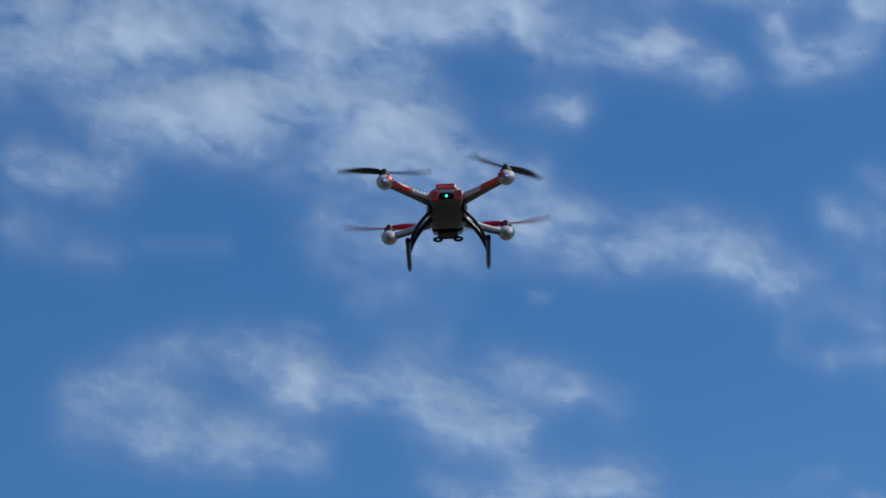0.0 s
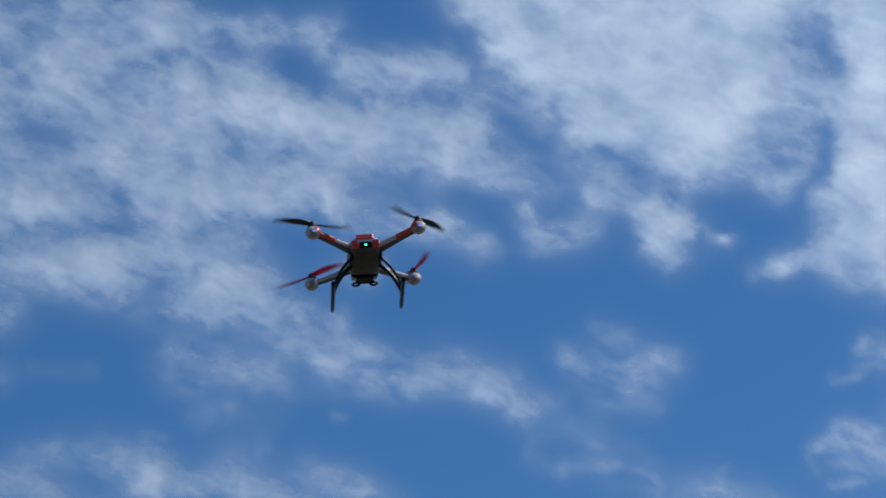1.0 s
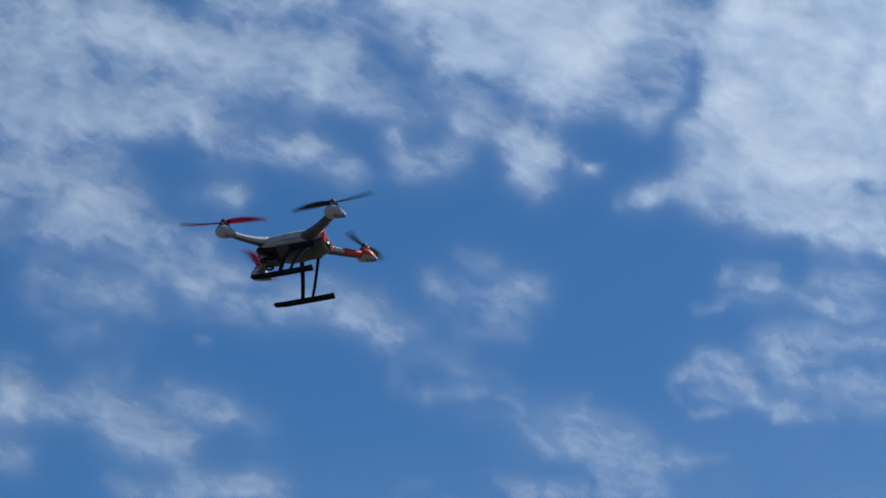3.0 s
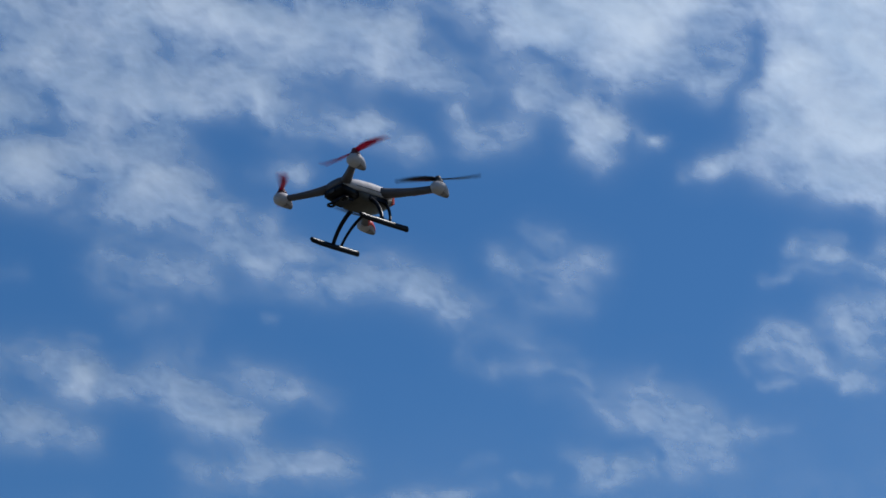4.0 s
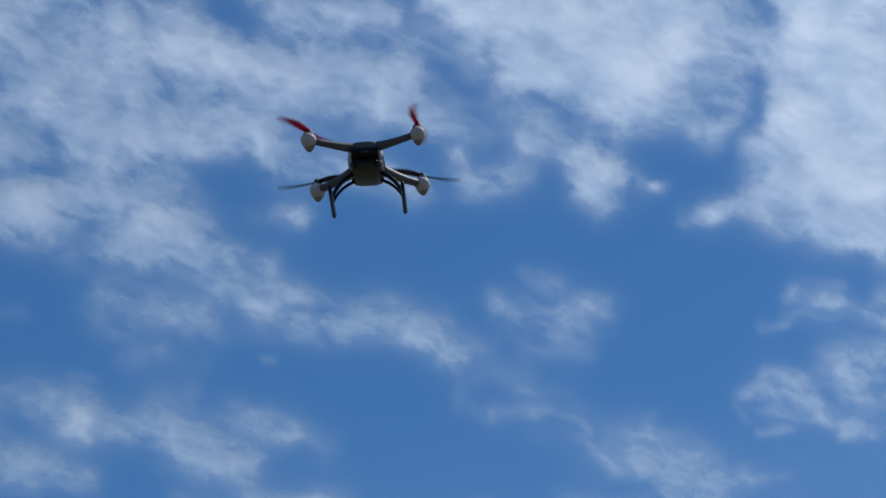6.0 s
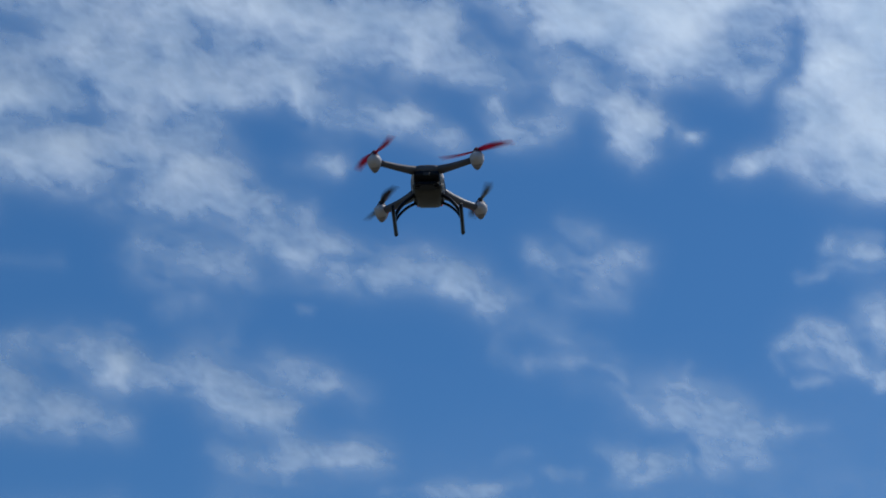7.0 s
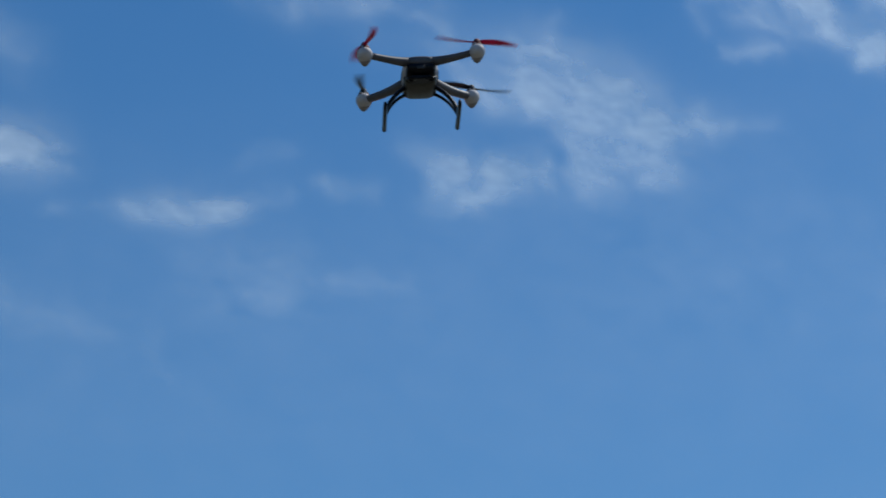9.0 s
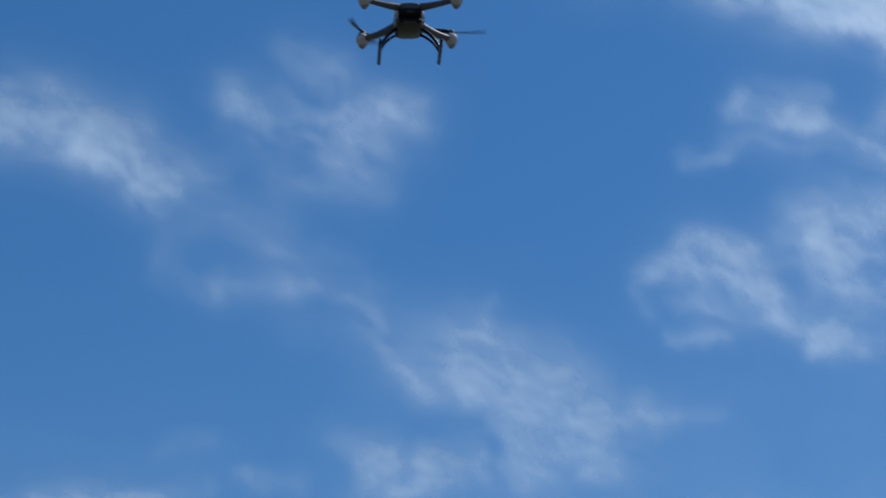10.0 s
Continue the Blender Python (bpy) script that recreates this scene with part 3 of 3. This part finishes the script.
def arm(drone, corner, front):
    """A slim arched arm from the shoulder of the shell to the motor pod, with the pod and what sits on it."""
    sx, sy = corner
    if front:
        root, bend = Vector((0.036, sy * 0.030, -0.001)), Vector((0.088, sy * 0.078, -0.006))
    else:
        root, bend = Vector((-0.066, sy * 0.024, 0.007)), Vector((-0.096, sy * 0.066, -0.003))
    pod = Vector((sx * MOTOR, sy * MOTOR, 0.0))
    pts, rad = [], []
    for s in np.linspace(0, 1, 12):
        s = float(s)
        pts.append(root * (1 - s) ** 2 + bend * (2 * s * (1 - s)) + pod * s * s)
        rad.append(0.0075 * (1 - s) ** 1.5 + (0.0086 if front else 0.0074) + 0.0018 * s ** 3)
    limb = part("arm", tube(pts, rad, 16, 0.80), WHITE, drone)
    # the lower half of the arm is a grey shell, which leaves the forward face of the arms white
    low_edge = ((-0.9, 0.85) if sy < 0 else (0.85, -0.9)) if not front else ((0.85, -0.75) if sy > 0 else (-0.75, 0.85))
    part("arm_underside", half_shell(pts[:-1], rad, math.pi - low_edge[0], 2 * math.pi + low_edge[1], 0.0009), GREY, limb, "grey underside shell of the arm")
    pod_ob = part("motor_pod", loft([pod_ring(x, r) for x, r in POD]), WHITE, drone, "teardrop-shaped white motor pod", m=Matrix.Translation(pod))
    # the pod's shaded underside, put in as a thin grey shell
    part("pod_shade", loft([pod_ring(x, r, [math.pi * (1.29 + 0.42 * k / 8) for k in range(9)], 0.0004)
                           + pod_ring(x, r, [math.pi * (1.71 - 0.42 * k / 8) for k in range(9)], -0.0010) for x, r in POD[4:-2]]),
         SHADE_SEAM_GREY, pod_ob, "grey sole of the pod")
    # a fine parting line round the pod, cooling ribs on its outer cheek, a grey cap for the shade on the tip
    part("pod_seam", loft([pod_ring(0.0042, 0.0190, None, 0.0002), pod_ring(0.0050, 0.01885, None, 0.0002)]), SHADE_SEAM_GREY, pod_ob)
    for k in range(3):
        a = (0.10 + 0.13 * k) * math.pi if sy > 0 else (0.90 - 0.13 * k) * math.pi
        rib = pod_ring(-0.006, 0.0186, [a], 0.0004)[0]
        part("pod_rib", slab(0.011, 0.0012, 0.0016, 0.0004), SHADE_SEAM_GREY, pod_ob, m=Matrix.Translation(rib))
    part("pod_tip_shade", loft([pod_ring(x, r, None, 0.0005) for x, r in POD[-3:]]), SHADE_SEAM_GREY, pod_ob, "grey tip of the pod")
    part("motor_bell", lathe([(0.0100, 0.0120), (0.0124, 0.0138), (0.0124, 0.0182), (0.0085, 0.0200), (0.003, 0.0215)], 18),
         DARK_METAL if front else METAL, pod_ob)
    for a in (25, 155, 270):
        part("bell_slot", slab(0.0018, 0.005, 0.003, 0.0004), WHITE, pod_ob,
             m=pose(0.0120 * math.cos(radians(a)), 0.0120 * math.sin(radians(a)), 0.0162, 0, 0, a))
    part("position_light", lathe([(0.0005, -0.0012), (0.0016, -0.0010), (0.0023, -0.0003), (0.0024, 0.002), (0.001, 0.003)], 14),
         BLUE_LIGHT if front else RED_LENS, pod_ob, "blue position light" if front else "unlit red position light",
         m=pose(0.0280, 0, -0.0120, 0, -68, 0))
    if front:
        # orange-red sleeve on the inner, forward side of the outer half, reaching over the pod's shoulder
        n0 = 6
        low, high = (-0.95, 1.6) if sy > 0 else (math.pi - 1.6, math.pi + 0.95)
        part("sleeve", half_shell(pts[n0:], rad[n0:], low, high, 0.0019), ORANGE, limb, "orange-red sleeve")
        part("pod_cap", cap_shell(sy), ORANGE, pod_ob, "orange-red shoulder on the pod")
        # small printed marks along the inner half, seen from ahead
        for i in range(7):
            p = pts[1].lerp(pts[n0], i / 6.5)
            k = 1 + i * 0.6
            r = rad[int(min(k, 5))]
            part("mark", slab(0.0022, 0.0006, 0.0042, 0.0002), INK, limb,
                 m=pose(p.x + r * 0.72, p.y - sy * r * 0.62, p.z + r * 0.30, 0, 0, -sy * 48))
    return limb


def landing_leg(drone, side):
    """One skid with its two bowed struts."""
    y0, y1, z0, z1 = 0.036 * side, 0.089 * side, -0.030, -0.106
    skid = part("skid", tube([(-0.0875, y1, -0.1060), (-0.082, y1, -0.1095), (-0.06, y1, -0.1112), (0.0, y1, -0.1115), (0.05, y1, -0.1112),
                              (0.059, y1, -0.1108), (0.0618, y1, -0.1100)], [0.0032, 0.0047, 0.0053, 0.0055, 0.0055, 0.0055, 0.0054], 14, 1.4),
                BLACK, drone, "black landing skid")
    part("end_cap", tube([(0.0575, y1, -0.1110), (0.0606, y1, -0.1110), (0.0630, y1, -0.1106)], [0.0059, 0.0059, 0.0054], 14, 1.4), BLACK, skid)
    for x0, x1, thick in ((0.044, 0.0085, 0.0042), (0.002, -0.0165, 0.0056)):
        pts = []
        for s in np.linspace(0, 1, 12):
            a = s * math.pi / 2
            pts.append((x0 + (x1 - x0) * s, y0 + (y1 - y0) * (0.45 * s + 0.55 * math.sin(a)), z0 + (z1 - z0) * (0.60 * s + 0.40 * (1 - math.cos(a)))))
        part("strut", tube(pts, [thick - 0.0008 * s for s in np.linspace(0, 1, 12)], 12), BLACK, drone, "bowed black landing strut")
    part("strut_socket", slab(0.062, 0.014, 0.016, 0.003), BLACK, drone, m=pose(0.023, y0 * 0.94, z0 + 0.006, 0, 0, 0))
    return skid


def build_drone():
    drone = tagged(new("quadcopter_drone"), "white quadcopter drone with orange-red front, black and red propellers, flying", "drone")
    shell = []
    for x, hy, top, low in ((-0.080, 0.030, 0.0080, -0.014), (-0.074, 0.036, 0.0115, -0.018), (-0.060, 0.041, 0.0150, -0.019), (-0.040, 0.0435, 0.0178, -0.020),
                            (0.0, 0.0445, 0.0200, -0.021), (0.040, 0.043, 0.0190, -0.021), (0.060, 0.0390, 0.0180, -0.020), (0.070, 0.0355, 0.0150, -0.019),
                            (0.0755, 0.033, 0.0060, -0.017)):
        shell.append(oval(x, 0, (top + low) / 2, hy, (top - low) / 2, (top - low) / 2, 3.0))
    body = part("body_shell", loft(shell), WHITE, drone, "smooth white upper shell")
    part("seam", loft([oval(x, 0, -0.0068, hy + 0.0036, 0.0009, 0.0009, 3.0) for x, hy in
                       ((-0.070, 0.034), (-0.040, 0.0408), (0.0, 0.0424), (0.040, 0.0408), (0.062, 0.0382))]), INK, body)
    belly = []
    for x, hy, zt, zb in ((-0.040, 0.034, -0.018, -0.028), (-0.036, 0.0405, -0.014, -0.0345), (-0.020, 0.0410, -0.012, -0.0395), (0.010, 0.0385, -0.012, -0.0405),
                          (0.050, 0.0365, -0.010, -0.0365), (0.070, 0.0345, -0.008, -0.0300), (0.0755, 0.0325, -0.007, -0.0245)):
        belly.append([(px, py * (1.03 - 0.20 * max(0.0, (zt - pz) / (zt - zb)) ** 1.5), pz)
                      for px, py, pz in oval(x, 0, (zt + zb) / 2, hy, (zt - zb) / 2, (zt - zb) / 2, 4.5)])
    part("belly", loft(belly), OLIVE, drone, "olive-grey plastic belly")
    battery = []
    for x, hy, zt, zb in ((-0.0905, 0.029, -0.009, -0.020), (-0.087, 0.0335, -0.006, -0.0250), (-0.060, 0.036, -0.006, -0.0305), (-0.034, 0.036, -0.008, -0.0335)):
        battery.append(oval(x, 0, (zt + zb) / 2, hy, (zt - zb) / 2, (zt - zb) / 2, 5.0))
    tail = [oval(x, 0, 0.0035, hy, hz, hz, 3.0) for x, hy, hz in ((-0.0875, 0.022, 0.0070), (-0.0850, 0.030, 0.0100), (-0.078, 0.036, 0.0115), (-0.066, 0.040, 0.0122))]
    part("tail_plate", loft(tail), GREY, drone, "grey tail plate between the rear arms")
    pack = part("battery", loft(battery), BLACK, drone, "black battery pack under the tail")
    part("pull_tab", slab(0.004, 0.018, 0.008, 0.001), DARK_METAL, pack, m=pose(-0.0915, 0, -0.018))
    for side in (1, -1):
        # hook-shaped ears under the tail
        ring = [(-0.075 + 0.0085 * math.cos(a), side * (0.023 + 0.0090 * math.sin(a)), -0.041) for a in np.linspace(-0.3, math.pi * 1.75, 12)]
        part("mount_ear", tube([Vector(p) for p in ring], [0.0030] * 12, 8), BLACK, drone, "black hook of the camera mount")
    part("mount_plate", slab(0.034, 0.046, 0.010, 0.002), BLACK, drone, m=pose(-0.060, 0, -0.036))
    # front: black window with the green light, red cheeks, red hatch above
    part("front_window", slab(0.004, 0.030, 0.015, 0.0015), BLACK, drone, "black front window", m=pose(0.0780, 0, -0.0105))
    part("status_light", lathe([(0.0006, 0.0028), (0.0020, 0.0022), (0.0028, 0.0), (0.0028, -0.002)], 14), GREEN_LIGHT, drone, "glowing green status light",
         m=pose(0.0800, 0, -0.0125, 0, 90, 0))
    for side in (1, -1):
        cheek = part("cheek", slab(0.008, 0.0175, 0.0235, 0.0012), ORANGE, drone, "orange-red front cheek",
                     m=pose(0.0770, side * 0.0258, -0.0098, 0, 4, side * 5))
        part("cheek_slot", slab(0.002, 0.010, 0.0014, 0.0004), INK, cheek, m=pose(0.0036, 0, -0.004))
    hatch = part("visor", slab(0.010, 0.045, 0.019, 0.003), ORANGE, drone, "orange-red visor over the front window", m=pose(0.0700, 0, 0.0145, 0, -22, 0))
    part("visor_groove", slab(0.0016, 0.038, 0.0014, 0.0004), INK, hatch, m=pose(0.0046, 0, 0.003))
    props = {}
    for name, corner, front, turn in (("FR", (1, -1), True, 1), ("FL", (1, 1), True, -1), ("RR", (-1, -1), False, -1), ("RL", (-1, 1), False, 1)):
        arm(drone, corner, front)
        props[name] = (propeller(drone, corner, BLACK_BLADE if front else RED_BLADE, turn), corner, turn)
    for side in (1, -1):
        landing_leg(drone, side)
    return drone, props


drone, props = build_drone()


# ================= what moves =================
DRONE_ROWS = [   # seconds; x, y, height over the eye; roll, pitch, heading
    (0.0, 0.0072, 5.3167, 2.9905, 2.72, 1.59, -91.64), (0.5, 0.1243, 5.9953, 3.5338, 4.25, 1.01, -91.5),
    (1.0, 0.2437, 5.98, 3.6115, 5.26, 1.52, -91.39), (1.5, 0.3201, 5.826, 3.4916, 4.86, 1.97, -91.29),
    (2.0, 0.3693, 5.6542, 3.3095, 5.37, 1.47, -83.12), (2.2, 0.3975, 5.7339, 3.3236, 6.28, -0.61, -71.09),
    (3.3, 0.3766, 5.5911, 3.2008, 5.57, -2.65, -5.01), (3.5, 0.3708, 5.5948, 3.2119, 4.68, -2.8, 6.6),
    (3.7, 0.3802, 5.6045, 3.2558, 4.58, -3.96, 18.77), (4.0, 0.3877, 5.6377, 3.3109, 2.14, -6.21, 37.08),
    (4.3, 0.4032, 5.7068, 3.4046, -0.7, -8.07, 56.43), (4.5, 0.3976, 5.7097, 3.4393, -1.79, -7.59, 69.31),
    (5.0, 0.3985, 5.6977, 3.5136, -3.51, -7.2, 82.54), (5.5, 0.4108, 5.7333, 3.5896, -3.54, -6.19, 81.62),
    (5.7, 0.4061, 5.7309, 3.5825, -3.09, -4.85, 81.88), (6.8, 0.4666, 6.0009, 3.6107, -1.44, -2.38, 81.99),
    (7.0, 0.5089, 6.1975, 3.6471, -0.77, -0.75, 82.02), (7.5, 0.6626, 6.7434, 3.7221, -1.12, -0.38, 81.95),
    (8.0, 0.924, 7.6106, 3.8903, -2.53, -1.11, 82.44), (8.5, 1.1231, 7.7435, 3.719, -3.5, -2.31, 82.51),
    (8.7, 1.034, 6.7825, 3.3205, -2.98, -2.87, 82.3), (8.8, 0.9736, 6.3318, 3.1571, -3.06, -2.62, 82.58),
    (9.0, 0.8854, 5.7974, 3.0094, -3.27, -2.79, 82.77), (9.5, 0.8752, 6.1113, 3.5272, -2.97, -6.67, 83.69),
    (10.0, 1.1066, 6.7309, 4.2598, -2.04, -5.84, 82.65),
]
# stands in for lens zoom, fitted to the camera's view: the cloud sheet's size as seen, against its size at rest
CLOUD_ZOOM = [(0.0, 1.288), (0.5, 1.06), (1.0, 1.0), (8.0, 1.0), (8.5, 1.088), (8.7, 1.327), (8.8, 1.454), (9.0, 1.628), (9.5, 1.711), (10.0, 1.716)]
PROP_TIMES = [0.0, 0.5, 1.0, 1.5, 2.0, 3.5, 4.0, 4.5, 5.0, 5.5, 7.0, 7.5, 8.0, 8.5, 9.0, 9.5, 10.0]
PROP_ANGLES = {
    "FR": [97, 147, 108, 122, 103, 32, 138, 65, 68, 75, 18, 42, 131, 179, 112, 128, 94],
    "FL": [126, 121, 133, 175, 100, 70, 179, 31, 86, 99, 24, 6, 65, 146, 172, 52, 155],
    "RR": [92, 52, 55, 93, 55, 172, 93, 53, 79, 47, 66, 131, 99, 171, 105, 109, 91],
    "RL": [82, 175, 22, 79, 20, 126, 52, 131, 166, 108, 33, 20, 14, 141, 16, 92, 119],
}
SPIN = 62.0                      # degrees of turn from one thirtieth of a second to the next, about


def motions():
    walk(drone, [(t, pose(x, y, z + EYE_Z, a, b, c)) for t, x, y, z, a, b, c in DRONE_ROWS])
    for name, (hub, corner, turn) in props.items():
        angles = [PROP_ANGLES[name][0]]
        for (t0, t1), a in zip(zip(PROP_TIMES, PROP_TIMES[1:]), PROP_ANGLES[name][1:]):
            wanted = angles[-1] + turn * SPIN * (t1 - t0) * FPS
            angles.append(a + 180 * round((wanted - a) / 180))     # two blades: half turns look alike
        rows = [(k / FPS, pose(corner[0] * MOTOR, corner[1] * MOTOR, PROP_Z, 0, 0, float(np.interp(k / FPS, PROP_TIMES, angles))))
                for k in range(int(10 * FPS) + 1)]
        walk(hub, rows)
    # the whole sheet slides along the view axis in place of a zoom
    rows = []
    for t in sorted({r[0] for r in CAMERA_ROWS} | {g[0] for g in CLOUD_ZOOM}):
        g = float(np.interp(t, [a for a, _ in CLOUD_ZOOM], [b for _, b in CLOUD_ZOOM]))
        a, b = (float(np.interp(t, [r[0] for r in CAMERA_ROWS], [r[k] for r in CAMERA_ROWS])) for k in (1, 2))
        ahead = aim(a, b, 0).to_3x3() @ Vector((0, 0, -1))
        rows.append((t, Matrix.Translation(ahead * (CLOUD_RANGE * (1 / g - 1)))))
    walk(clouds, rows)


motions()
